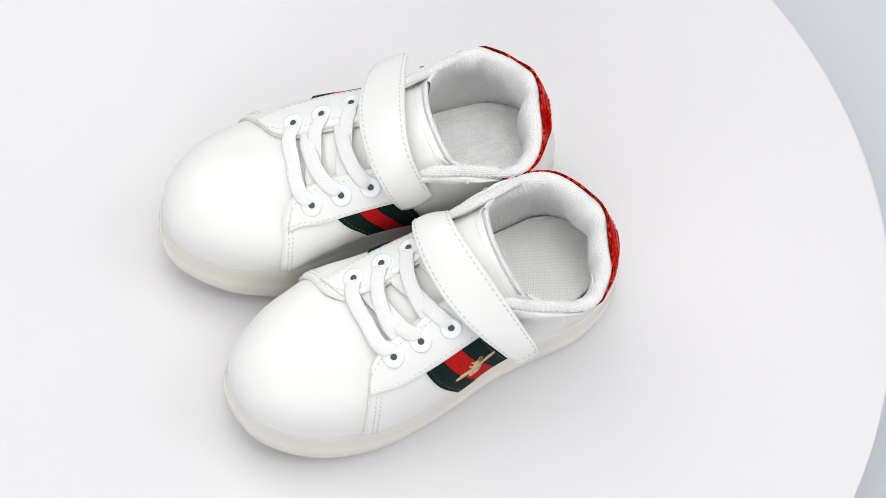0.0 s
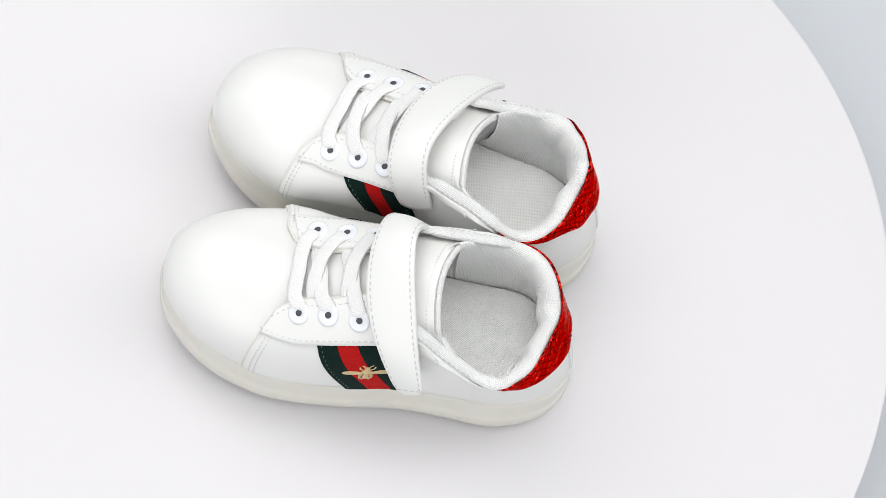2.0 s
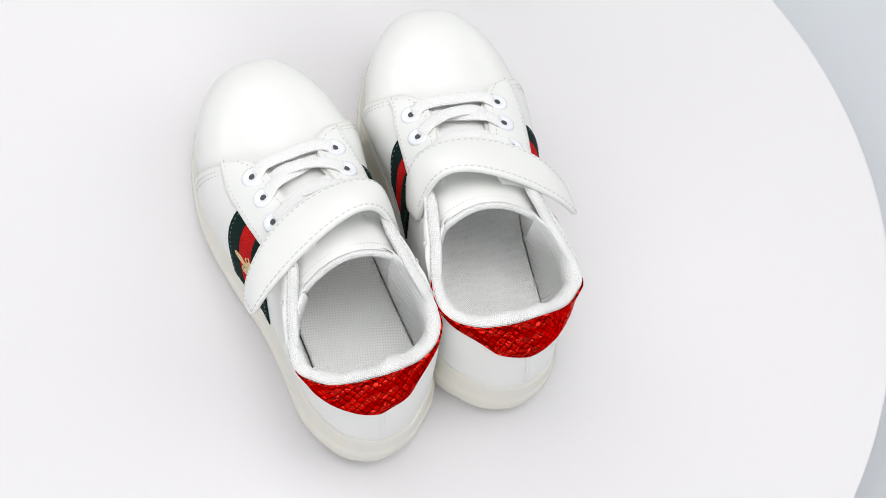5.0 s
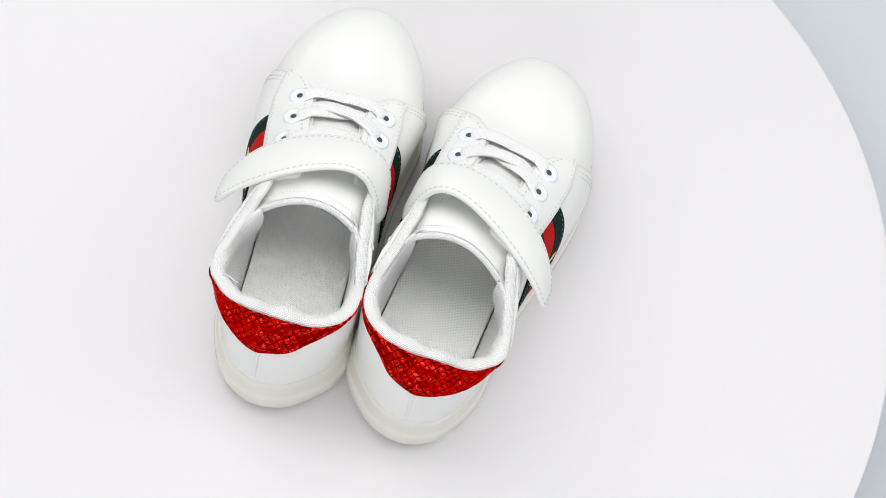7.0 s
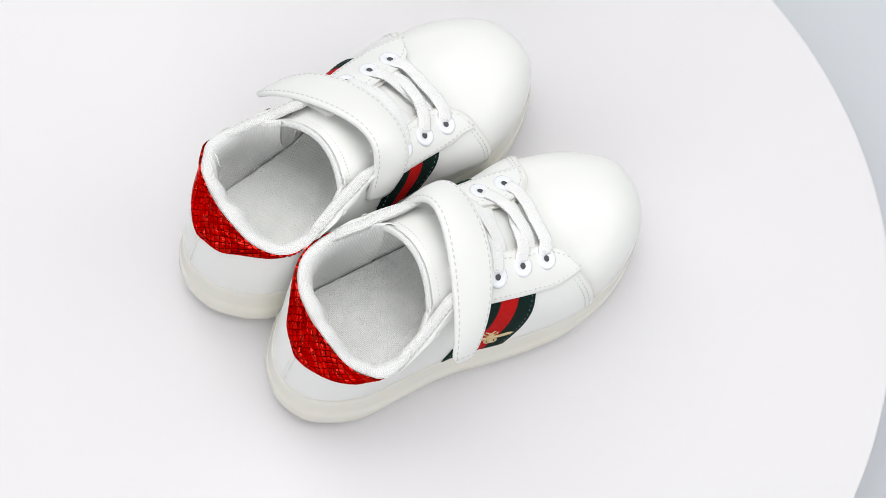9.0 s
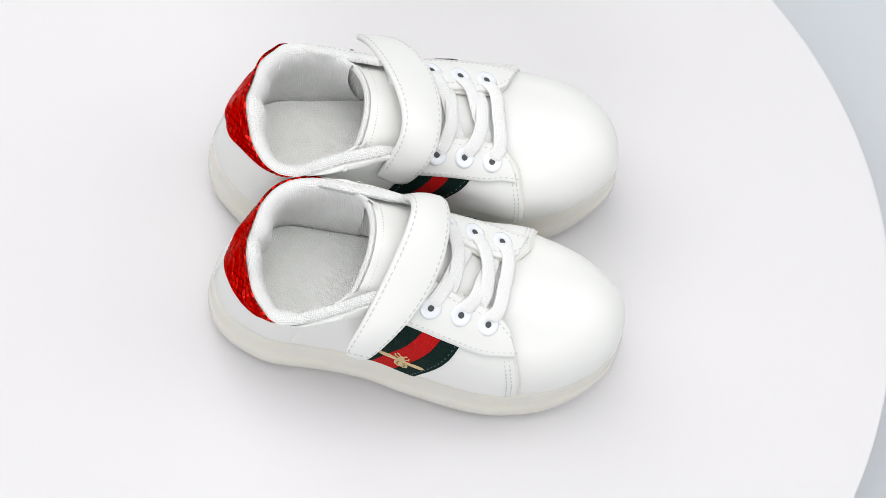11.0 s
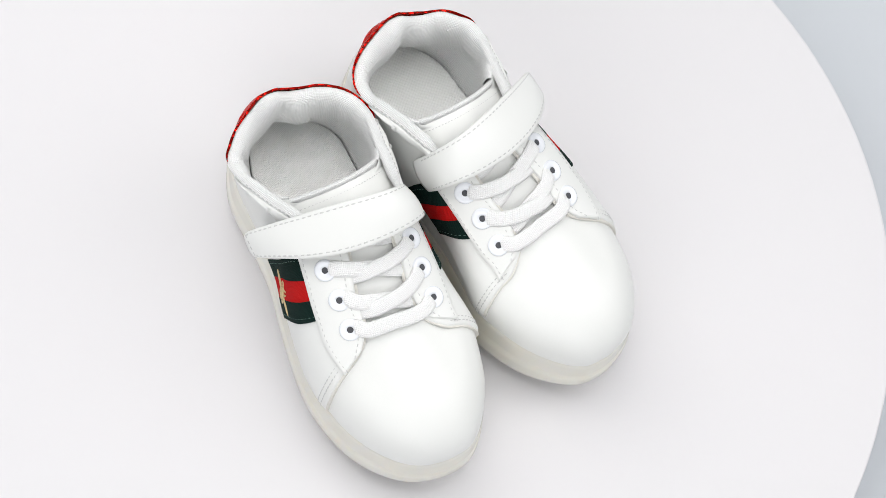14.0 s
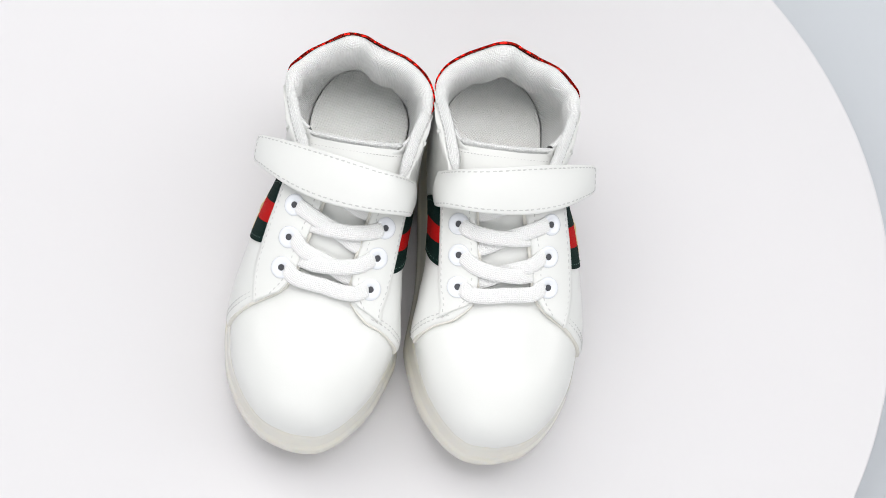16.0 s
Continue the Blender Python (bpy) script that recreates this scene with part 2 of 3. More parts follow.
def skin_n(k, w):
    e = 0.02
    k = max(0.1, k)
    if k > 8.4 and abs(w - 1) < 0.03:
        w = 0.97 if w <= 1 else 1.03
    w = min(1.97, max(0.03, w))
    a = skin(k + e, w) - skin(k - e, w)
    b = skin(k, w + e) - skin(k, w - e)
    return -a.cross(b).normalized()


def ring(kk, v):
    """The rear of the upper: kk runs 0..15 on the outer side, on to 30 at the inner side's toe."""
    return upper(1, kk, v) if kk <= 15 else upper(-1, 30 - kk, v)


def ring_n(kk, v):
    e = 0.03
    v = min(0.95, max(0.03, v))
    a = ring(kk + e, v) - ring(kk - e, v)
    b = ring(kk, v + e) - ring(kk, v - e)
    return -a.cross(b).normalized()


def panel(name, edge0, edge1, off, thick, mat_, parent, label="", na=40, nb=14, rear=False, lift=None, solid=False, wave=0.0, keep=0):
    """A sheet of real thickness laid on the upper between two edge lines."""
    f, fn = (ring, ring_n) if rear else (skin, skin_n)
    bevel = ((0, 0), (0.0, 0.65), (0.02, 1))
    aa = [q for q, _ in bevel] + [0.02 + 0.96 * i / na for i in range(1, na)] + [1 - q for q, _ in reversed(bevel)]
    ah = [h for _, h in bevel] + [1] * (na - 1) + [h for _, h in reversed(bevel)]
    bb = [q for q, _ in bevel] + [0.02 + 0.96 * i / nb for i in range(1, nb)] + [1 - q for q, _ in reversed(bevel)]
    bh = [h for _, h in bevel] + [1] * (nb - 1) + [h for _, h in reversed(bevel)]
    rows, under = [], []
    for b, hb in zip(bb, bh):
        row, low = [], []
        for a, ha in zip(aa, ah):
            p, q = line(edge0, a), line(edge1, a)
            k, w = p[0] + (q[0] - p[0]) * b, p[1] + (q[1] - p[1]) * b
            if rear:
                w = min(1.0, w)
            elif keep:
                w = min(0.995, w) if keep > 0 else max(1.005, w)
            n = fn(k, w)
            o = off + (lift(a, b) if lift else 0)
            s = f(k, w)
            if wave:
                o += wave * noise.noise(s * 0.09)
            row.append(s + n * (o + thick * min(ha, hb)))
            low.append(s + n * o)
        rows.append(row)
        under.append(low)
    verts, faces, uvs = weld(rows)
    if solid:
        v2, f2, u2 = weld(under)
        base = len(verts)
        verts, uvs = verts + v2, uvs + u2
        faces = faces + [tuple(base + i for i in reversed(q)) for q in f2]
    return part(name, verts, faces, mat_, parent, label, uvs)


def stitches(name, keys, off, parent, rear=False, pitch=2.7, size=(0.85, 0.26), lift=None, mat_=None, at=None):
    """A seam: a row of short raised threads along a line on the upper."""
    f, fn = (ring, ring_n) if rear else (skin, skin_n)
    pts = []
    for i in range(301):
        a = i / 300
        if at:
            pts.append(at(a))
            continue
        k, w = line(keys, a)
        n = fn(k, w)
        pts.append((f(k, w) + n * (off + (lift(a) if lift else 0)), n))
    verts, faces, run, nxt = [], [], 0.0, 0.0
    for (p, n), (q, _) in zip(pts, pts[1:]):
        run += (q - p).length
        if run >= nxt:
            nxt += pitch
            t = (q - p).normalized()
            s = n.cross(t).normalized()
            t = (t + s * random.uniform(-0.12, 0.12)).normalized()
            base = len(verts)
            for dl, r, up in ((-1, 0.5, -0.2), (-0.6, 1, 0.12), (0.6, 1, 0.12), (1, 0.5, -0.2)):
                c = p + t * dl * size[0]
                verts += [c + s * size[1] * r + n * (up - 0.15), c + n * (up + 0.18), c - s * size[1] * r + n * (up - 0.15)]
            for j in range(3):
                for i in range(2):
                    faces.append((base + j * 3 + i, base + j * 3 + i + 1, base + j * 3 + i + 4, base + j * 3 + i + 3))
    return part(name, verts, faces, mat_ or THREAD, parent)


def band(name, pts, wide, thick, mat_, parent, label="", normals=None, taper=0):
    """A flat woven band with rounded edges along a smooth line of points."""
    m = 10
    rows = []
    for i, p in enumerate(pts):
        t = (pts[min(i + 1, len(pts) - 1)] - pts[max(i - 1, 0)]).normalized()
        n = normals[i]
        s = t.cross(n).normalized()
        n = s.cross(t).normalized()
        wid, thk = (q * min(1, 0.35 + 0.65 * i / taper, 0.25 + 0.75 * (len(pts) - 1 - i) / taper) if taper else q for q in (wide, thick))
        row = []
        for j in range(m):
            a = 2 * math.pi * j / m
            c, d = math.cos(a), math.sin(a)
            row.append(p + s * wid / 2 * abs(c) ** 0.7 * (1 if c > 0 else -1) + n * thk / 2 * abs(d) ** 0.8 * (1 if d > 0 else -1))
        rows.append(row)
    verts, faces, uvs = weld(rows, close=True)
    faces += [tuple(range(m)), tuple(reversed(range(len(verts) - m, len(verts))))]
    return part(name, verts, faces, mat_, parent, label, uvs)


# ---- the sneakers ----
LOOP = [(1, 15 * i / 72) for i in range(73)] + [(-1, 15 - 15 * i / 72) for i in range(1, 72)]


def sole(e):
    prof = ((16, 0, 0), (6, 0, 0), (3.2, 0.4, 0), (2.0, 1.6, 0), (0.9, 4.5, 0), (0.2, 9, 0), (0, 0.42, 1), (0.05, 0.52, 1), (0.45, 0.55, 1), (0.5, 0.62, 1), (0.45, 0.85, 1), (0.5, 0.955, 1), (1.0, 0.99, 1), (1.9, 1.0, 1), (2.6, 0.975, 1), (3.4, 0.86, 1))
    rows = []
    for ins, z, rel in prof:
        row = []
        for s, k in LOOP:
            top = curve(SOLE_TOP, k)[0]
            zz = z * top if rel else z
            lean = curve(LEAN_IN, k)[0] * (max(0, zz - 6) / (top - 6)) ** 1.3
            x, y = plan(s, k, ins + lean)
            spring = 14.5 * max(0, (y - 48) / 50) ** 2  # toe curls up off the ground
            row.append(Vector((x, y, zz + spring * max(0, 1 - zz / (0.75 * top)))))
        rows.append(row)
    verts, faces, uvs = weld(rows, close=True)
    faces.append(tuple(range(len(LOOP))))
    faces = [tuple(reversed(f)) for f in faces]
    part("sole", verts, faces, RUBBER, e, "milky translucent cream rubber cup sole", uvs)


def shell(e):
    rows = []
    for j in range(23):
        v = j / 22
        rows.append([upper(s, k, v) for s, k in LOOP])
    # ease the toe's apex
    pts = np.array([tuple(p) for r in rows for p in r])
    near = np.where(np.hypot(pts[:, 0] - 1, pts[:, 1] - 50) < 48)[0]
    for i in np.where(np.hypot(pts[:, 0] - 1, pts[:, 1] - 50) < 27)[0]:
        r = math.hypot(pts[i, 0] - 1, pts[i, 1] - 50)
        d2 = ((pts[near, :2] - pts[i, :2]) ** 2).sum(1)
        wgt = np.exp(-d2 / 98) * (np.hypot(pts[near, 0] - 1, pts[near, 1] - 50) + 0.3)
        z = (wgt * pts[near, 2]).sum() / wgt.sum() + 0.9
        f = min(1, max(0, (27 - r) / 16))
        rows[i // len(LOOP)][i % len(LOOP)].z += (z - pts[i, 2]) * f * f * (3 - 2 * f)
    verts, faces, uvs = weld(rows, close=True)
    part("vamp", verts, [tuple(reversed(f)) for f in faces], LEATHER, e, "smooth white leather vamp and heel", uvs)


def collar(e):
    """Padded cloth collar that rolls over the rim and lines the inside."""
    prof = ((-1.4, -1.2), (-0.9, 0.1), (0.6, 1.0), (2.4, 1.3), (4.4, 0.8), (6.2, -1.2), (7.4, -5), (7.8, -10), (7.2, -16), (6.0, -22))
    stations = [9.3 + 11.45 * i / 110 for i in range(111)]
    rows = []
    for j in range(len(prof) + 5):
        row = []
        for kk in stations:
            p = ring(kk, 1.0)
            c = Vector((-13, -52, p.z))
            d = (c - p)
            d.z = 0
            d.normalize()
            fade = min(1, max(0, (kk - 9.3) / 1.6), max(0, (20.75 - kk) / 1.6))
            pad = 0.3 + 0.55 * fade + 0.20 * math.exp(-((kk - 15.9) / 0.9) ** 2) - 0.16 * math.exp(-((kk - 14.8) / 0.5) ** 2) + 0.16 * noise.noise(Vector((kk * 1.3, j * 0.25, 3 + FLIP)))
            if j < len(prof):
                i, u = prof[j]
                row.append(p + d * i * pad + Vector((0, 0, u * (0.7 + 0.3 * pad))))
            else:
                i, u = prof[-1]
                q = p + d * i * pad + Vector((0, 0, u))
                s, k = (1, kk) if kk <= 15 else (-1, 30 - kk)
                x, y = plan(s, k, 11.0)
                f = (j - len(prof) + 1) / 5
                g = Vector((x, y, INSOLE_Z - 3))
                row.append(q.lerp(g, f))
        rows.append(row)
    verts, faces, uvs = weld(rows)
    part("collar_lining", verts, [tuple(reversed(f)) for f in faces], LINING, e, "padded white woven collar lining", uvs)


INSOLE_Z = 41


def inner_walls(e):
    """Cloth that lines the shoe under the laces, ahead of the collar."""
    for name, s in (("outer_side_lining", 1), ("inner_side_lining", -1)):
        rows = [[Vector((*plan(s, 5.4 + 4.1 * i / 30, 10.9), INSOLE_Z - 3)) for i in range(31)]]
        for j in range(1, 9):
            v = 0.10 + 0.62 * j / 8
            rows.append([upper(s, 5.4 + 4.1 * i / 30, v) - upper_n(s, 5.4 + 4.1 * i / 30, v) * (7.0 - 3.5 * j / 8) for i in range(31)])
        verts, faces, uvs = weld(rows)
        part(name, verts, faces, LINING, e, "woven cloth side lining", uvs)


def insole(e):
    """A loose cloth-covered board with a soft turned-down edge."""
    rows = []
    for f, drop in ((0.0, 0), (0.25, 0), (0.5, 0), (0.7, 0), (0.85, 0), (0.95, 0.1), (0.985, 0.5), (1.0, 2.2)):
        row = []
        for s, k in LOOP:
            x, y = plan(s, k, 11.3)
            cy = max(-70, min(60, y))
            cx = -4 - 0.09 * (40 - cy)
            p = Vector((cx + (x - cx) * f, cy + (y - cy) * f, INSOLE_Z + 0.6 * f ** 4 - drop))
            p.z += 0.9 * noise.noise(Vector((p.x * 0.05, p.y * 0.05, 7 + FLIP))) + 0.6 * noise.noise(Vector((p.x * 0.16, p.y * 0.12, 2)))
            row.append(p)
        rows.append(row)
    verts, faces, _ = weld(rows, close=True)
    uvs = [(p[0] * 0.1 + p[1] * 0.03, p[1] * 0.1 - p[0] * 0.03) for p in verts]
    part("insole", verts, [tuple(reversed(f)) for f in faces], INSOLE, e, "light grey woven cloth insole", uvs)


def tongue(e):
    """A padded arch from under the laces to its bound rear edge."""
    keys = {-1: [(0, 11, 34, 60), (0.45, 13, 10, 70.5), (0.8, 14.5, -18, 80), (1, 14, -36, 77)],
            0: [(0, -1, 34, 64), (0.45, -6, 10, 77), (0.8, -10, -13.5, 90.8), (1, -11, -26, 93)],
            1: [(0, -14, 34, 61), (0.45, -22, 10, 74.5), (0.8, -31, -14, 85), (1, -36.5, -31, 83.5)]}

    def at(s, c, drop=0.0):
        l, m, r = (Vector(curve(keys[i], s)) for i in (-1, 0, 1))
        ctrl = m * 2 - (l + r) / 2
        p = l * (1 - c) ** 2 + ctrl * 2 * c * (1 - c) + r * c * c
        return p - Vector((0, 0, drop))

    rows = []
    ss = [i / 40 for i in range(41)]
    for s in ss:
        rows.append([at(s, j / 24) + Vector((0, 0, 0.5 * noise.noise(at(s, j / 24) * 0.07))) for j in range(25)])
    for s in reversed(ss):
        rows.append([at(s, j / 24, 2.2) for j in range(25)])
    verts, faces, uvs = weld(rows)
    t = part("tongue", verts, faces, TONGUE, e, "soft white padded tongue", uvs)
    pts = [at(1, j / 48) + Vector((0, -0.1, -0.75)) for j in range(49)]
    band("tongue_binding", pts, 3.0, 3.0, LINING, t, "woven binding of the tongue", [Vector((0, -0.9, 0.4))] * 49)
    stitch_rows = [at(0.93, 0.04 + 0.92 * j / 60) for j in range(61)]
    verts, faces = [], []
    for i in range(0, 58, 2):
        p, q = stitch_rows[i], stitch_rows[i + 1]
        d = (q - p).normalized()
        s = Vector((0, 1, 0.1))
        n0 = len(verts)
        verts += [p + s * 0.2, p - s * 0.2, q - s * 0.2, q + s * 0.2, p + Vector((0, 0, 0.35)), q + Vector((0, 0, 0.35))]
        faces += [(n0, n0 + 4, n0 + 5, n0 + 3), (n0 + 1, n0 + 2, n0 + 5, n0 + 4)]
    part("stitching", verts, faces, THREAD, t)


def quarters(e):
    fo = [(5.25, 0.06), (5.3, 0.24), (5.4, 0.42), (5.5, 0.57), (5.6, 0.67), (5.8, 0.76)]
    fi = [(4.62, 1.94), (4.68, 1.75), (4.80, 1.56), (4.88, 1.40), (5.1, 1.31), (5.4, 1.23)]
    for name, fr, re, st in (("outer_quarter", fo, [(10.7, 0.03), (10.6, 0.2), (10.5, 0.36), (10.4, 0.5), (10.0, 0.62), (9.2, 0.70)], 1), ("inner_quarter", fi, [(10.7, 1.97), (10.6, 1.8), (10.5, 1.63), (10.4, 1.5), (10.0, 1.38), (9.0, 1.30)], -1)):
        q = panel(name, fr, re, 0.0, 2.2, LEATHER, e, "white leather side panel", na=30, nb=44, wave=0.25,
                  lift=lambda a, b: -1.9 * max(0, (b - 0.62) / 0.38) ** 2)
        edge = [(k - 0.05, w) for k, w in fr]
        edge2 = [(k + 0.06, w) for k, w in fr]
        panel("raw_edge", edge, edge2, 0.0, 1.55, LEATHER_EDGE, q, na=40, nb=4, wave=0.5)
        for d in (0.2, 0.34):
            stitches("stitching", [(k + d, w) for k, w in fr[:4]], 2.2, q, pitch=2.4)


STAY_OUT = ([(5.42, 0.51), (5.9, 0.50), (6.5, 0.49), (7.2, 0.50), (8.2, 0.50), (8.9, 0.50)], [(5.62, 0.70), (5.95, 0.77), (6.4, 0.80), (6.9, 0.805), (7.8, 0.84), (8.5, 0.85)])
STAY_IN = ([(5.02, 1.50), (5.5, 1.50), (5.95, 1.54), (6.5, 1.56), (7.2, 1.58), (8.4, 1.61)], [(5.35, 1.28), (5.65, 1.23), (6.3, 1.20), (6.9, 1.22), (7.6, 1.24), (8.3, 1.26)])


def eyestays(e):
    for name, (low, throat) in (("outer_eyestay", STAY_OUT), ("inner_eyestay", STAY_IN)):
        s = panel(name, low, throat, 1.7, 2.0, LEATHER, e, "white leather eyelet panel", na=44, nb=12, wave=0.2)
        sg = 1 if throat[0][1] < 1 else -1
        panel("raw_edge", [(k, w - 0.02 * sg) for k, w in throat], [(k + 0.02, w + 0.022 * sg) for k, w in throat], 0.9, 1.0, LEATHER_EDGE, s, na=44, nb=4, wave=0.4)
        stitches("stitching", [(k + 0.02, w + 0.035 * sg) for k, w in low], 3.7, s)
        stitches("stitching", [(k, w - 0.05 * sg) for k, w in throat], 3.7, s)


EYES = [(6.32, 0.70), (7.06, 0.70), (7.8, 0.67), (5.92, 1.36), (6.74, 1.37), (7.46, 1.385)]


def eyelets(e):
    for k, w in EYES:
        n = skin_n(k, w)
        c = skin(k, w) + n * 3.6
        t = (skin(k + 0.05, w) - skin(k - 0.05, w)).normalized()
        s = n.cross(t).normalized()
        rows = []
        for r, h in ((5.0, 0.0), (4.85, 0.55), (4.3, 0.95), (3.6, 0.95), (2.2, 0.85), (1.6, 0.5), (1.35, 0.1)):
            rows.append([c + (t * math.cos(a) + s * math.sin(a)) * r + n * h for a in [2 * math.pi * i / 28 for i in range(28)]])
        verts, faces, _ = weld(rows, close=True)
        ob = part("eyelet", verts, faces, EYELET, e, "glossy white eyelet ring")
        m = len(rows[0])
        # no real opening: a flat disc, coloured dark as the shade inside the ring
        disc = [c + (t * math.cos(2 * math.pi * i / m) + s * math.sin(2 * math.pi * i / m)) * 1.45 + n * 0.35 for i in range(m)]
        part("hole_disc", disc, [tuple(range(m))], HOLE_SHADE, ob, "dark disc painted as the shade inside the eyelet", smooth=False)


def laces(e):
    runs = [
        [(6.31, 0.718, 2.6), (6.27, 0.745, 4.3), (6.0, 0.81, 4.0), (5.80, 0.95, 3.6), (5.68, 1.1, 3.6), (5.70, 1.24, 3.9), (5.87, 1.315, 4.4), (5.91, 1.342, 2.6)],
        [(7.79, 0.688, 2.6), (7.74, 0.72, 4.3), (7.48, 0.84, 3.6), (7.2, 0.99, 2.6), (6.98, 1.13, 2.0), (6.90, 1.21, 1.2), (6.88, 1.27, 0.3)],
        [(7.05, 0.718, 2.6), (6.99, 0.75, 4.3), (6.72, 0.82, 3.6), (6.42, 0.98, 2.6), (6.18, 1.12, 2.0), (6.10, 1.2, 1.2), (6.1, 1.26, 0.3)],
        [(7.45, 1.367, 2.6), (7.40, 1.335, 4.4), (7.28, 1.25, 4.2), (7.2, 1.08, 4.6), (7.24, 0.93, 3.8), (7.34, 0.82, 2.0), (7.4, 0.76, 0.3)],
        [(6.73, 1.351, 2.6), (6.67, 1.316, 4.4), (6.46, 1.22, 4.2), (6.34, 1.07, 4.6), (6.36, 0.92, 3.8), (6.5, 0.81, 2.0), (6.55, 0.75, 0.3)],
        [(8.4, 0.72, 0.6), (8.25, 0.79, 3.0), (8.0, 0.92, 2.8), (7.78, 1.1, 2.0), (7.7, 1.2, 1.0), (7.7, 1.26, 0.3)],
    ]
    for r in runs:
        pts, nrm = [], []
        for i in range(37):
            k, w, o = line(r, i / 36)
            n = skin_n(k, w)
            pts.append(skin(k, w) + n * (o + 0.15 * noise.noise(Vector((k * 3, w * 9, 1)))))
            nrm.append(n)
        band("lace", pts, 7.0, 1.7, LACE, e, "flat white woven elastic lace", nrm)


def ribbon(e):
    for name, top, bottom, wt, wb, fl in (("outer_stripe", (6.98, 7.44, 7.85, 8.35), (7.88, 8.37, 8.86, 9.28), 0.53, 0.05, 1), ("inner_stripe", (6.46, 7.0, 7.36, 8.05), (7.2, 7.65, 8.1, 8.6), 1.54, 1.91, -1)):
        h = None
        for i, (mat_, lab) in enumerate(((GREEN, "dark green woven ribbon"), (REDRIB, "bright red woven ribbon"), (GREEN, "dark green woven ribbon"))):
            bow = 0.10
            e0 = [(top[i] + (bottom[i] - top[i]) * f - bow * math.sin(math.pi * f) * 0.8, wt + (wb - wt) * f) for f in (0, 0.25, 0.5, 0.75, 1)]
            e1 = [(top[i + 1] + (bottom[i + 1] - top[i + 1]) * f - bow * math.sin(math.pi * f) * 0.8, wt + (wb - wt) * f) for f in (0, 0.25, 0.5, 0.75, 1)]
            if i == 1:  # the red band runs a little under the green ones
                e0, e1 = [(k - 0.04, w) for k, w in e0], [(k + 0.04, w) for k, w in e1]
            ob = panel(name if h is None else ("red_band" if i == 1 else "green_band"), e0, e1, 2.3, 0.75 if i != 1 else 0.6, mat_, e if h is None else h, lab if h else "green, red and green woven ribbon stripe", na=22, nb=8)
            h = h or ob
            if mat_ is GREEN:
                g = 0.22 if i == 0 else 0.78
                stitches("stitching", [(p[0] + (q[0] - p[0]) * g, p[1]) for p, q in zip(e0, e1)], 3.05, h, size=(0.7, 0.13), mat_=STRIPE_THREAD)
        if fl > 0:
            bee(h)


STRIPE_THREAD = material("green_thread", (0.12, 0.2, 0.17), 0.8)


def bee(parent):
    """Embroidered gold insect: wings along the shoe, body up the ribbon."""
    k0, w0 = 8.22, 0.17 if FLIP > 0 else 0.25
    c = skin(k0, w0)
    du = (skin(k0 + 0.05, w0) - skin(k0 - 0.05, w0)).length / 0.1
    dv = (skin(k0, w0 + 0.03) - skin(k0, w0 - 0.03)).length / 0.06

    def shape(name, outline, h):
        m = len(outline)
        lo, hi = [], []
        for x, y in outline:
            k, w = k0 - x / du, w0 + y / dv
            n = skin_n(k, w)
            lo.append(skin(k, w) + n * 2.7)
            hi.append(skin(k, w) + n * (2.95 + h))
        cx, cy = sum(q[0] for q in outline) / m, sum(q[1] for q in outline) / m
        k, w = k0 - cx / du, w0 + cy / dv
        mid = skin(k, w) + skin_n(k, w) * (2.95 + h * 1.5)
        faces = [(i, (i + 1) % m, m + (i + 1) % m, m + i) for i in range(m)] + [(m + i, m + (i + 1) % m, 2 * m) for i in range(m)]
        part(name, lo + hi + [mid], faces, GOLD, parent, "gold embroidery thread")

    def oval(cx, cy, rx, ry, turn=0.0, m=18, point=0.0):
        out = []
        for i in range(m):
            a = 2 * math.pi * i / m
            x, y = rx * math.cos(a), ry * math.sin(a) * (1 - point * math.cos(a))
            out.append((cx + x * math.cos(turn) - y * math.sin(turn), cy + x * math.sin(turn) + y * math.cos(turn)))
        return out

    def strip(pts, wide):
        left, right = [], []
        for i, p in enumerate(pts):
            q0, q1 = pts[max(0, i - 1)], pts[min(len(pts) - 1, i + 1)]
            dx, dy = q1[0] - q0[0], q1[1] - q0[1]
            n = math.hypot(dx, dy)
            left.append((p[0] - dy / n * wide, p[1] + dx / n * wide))
            right.append((p[0] + dy / n * wide, p[1] - dx / n * wide))
        return left + right[::-1]

    shape("wing", oval(5.2, 0.4, 5.8, 1.45, 0.08, point=-0.45), 0.3)
    shape("wing", oval(-5.2, 0.4, 5.8, 1.45, math.pi - 0.08, point=-0.45), 0.3)
    shape("thorax", oval(0, 1.6, 2.0, 2.1), 0.5)
    shape("head", oval(0, 4.3, 1.2, 1.1), 0.45)
    shape("abdomen", oval(0, -3.1, 1.5, 2.0), 0.45)
    for sx in (1, -1):
        shape("leg", strip([(sx * 1.2, 2.8), (sx * 3.0, 3.8), (sx * 3.2, 5.4)], 0.35), 0.2)
        shape("leg", strip([(sx * 0.7, 4.8), (sx * 1.3, 6.0), (sx * 2.3, 6.8)], 0.3), 0.2)
        shape("leg", strip([(sx * 1.6, -1.0), (sx * 2.9, -2.6), (sx * 2.7, -4.6), (sx * 1.0, -5.9)], 0.4), 0.2)


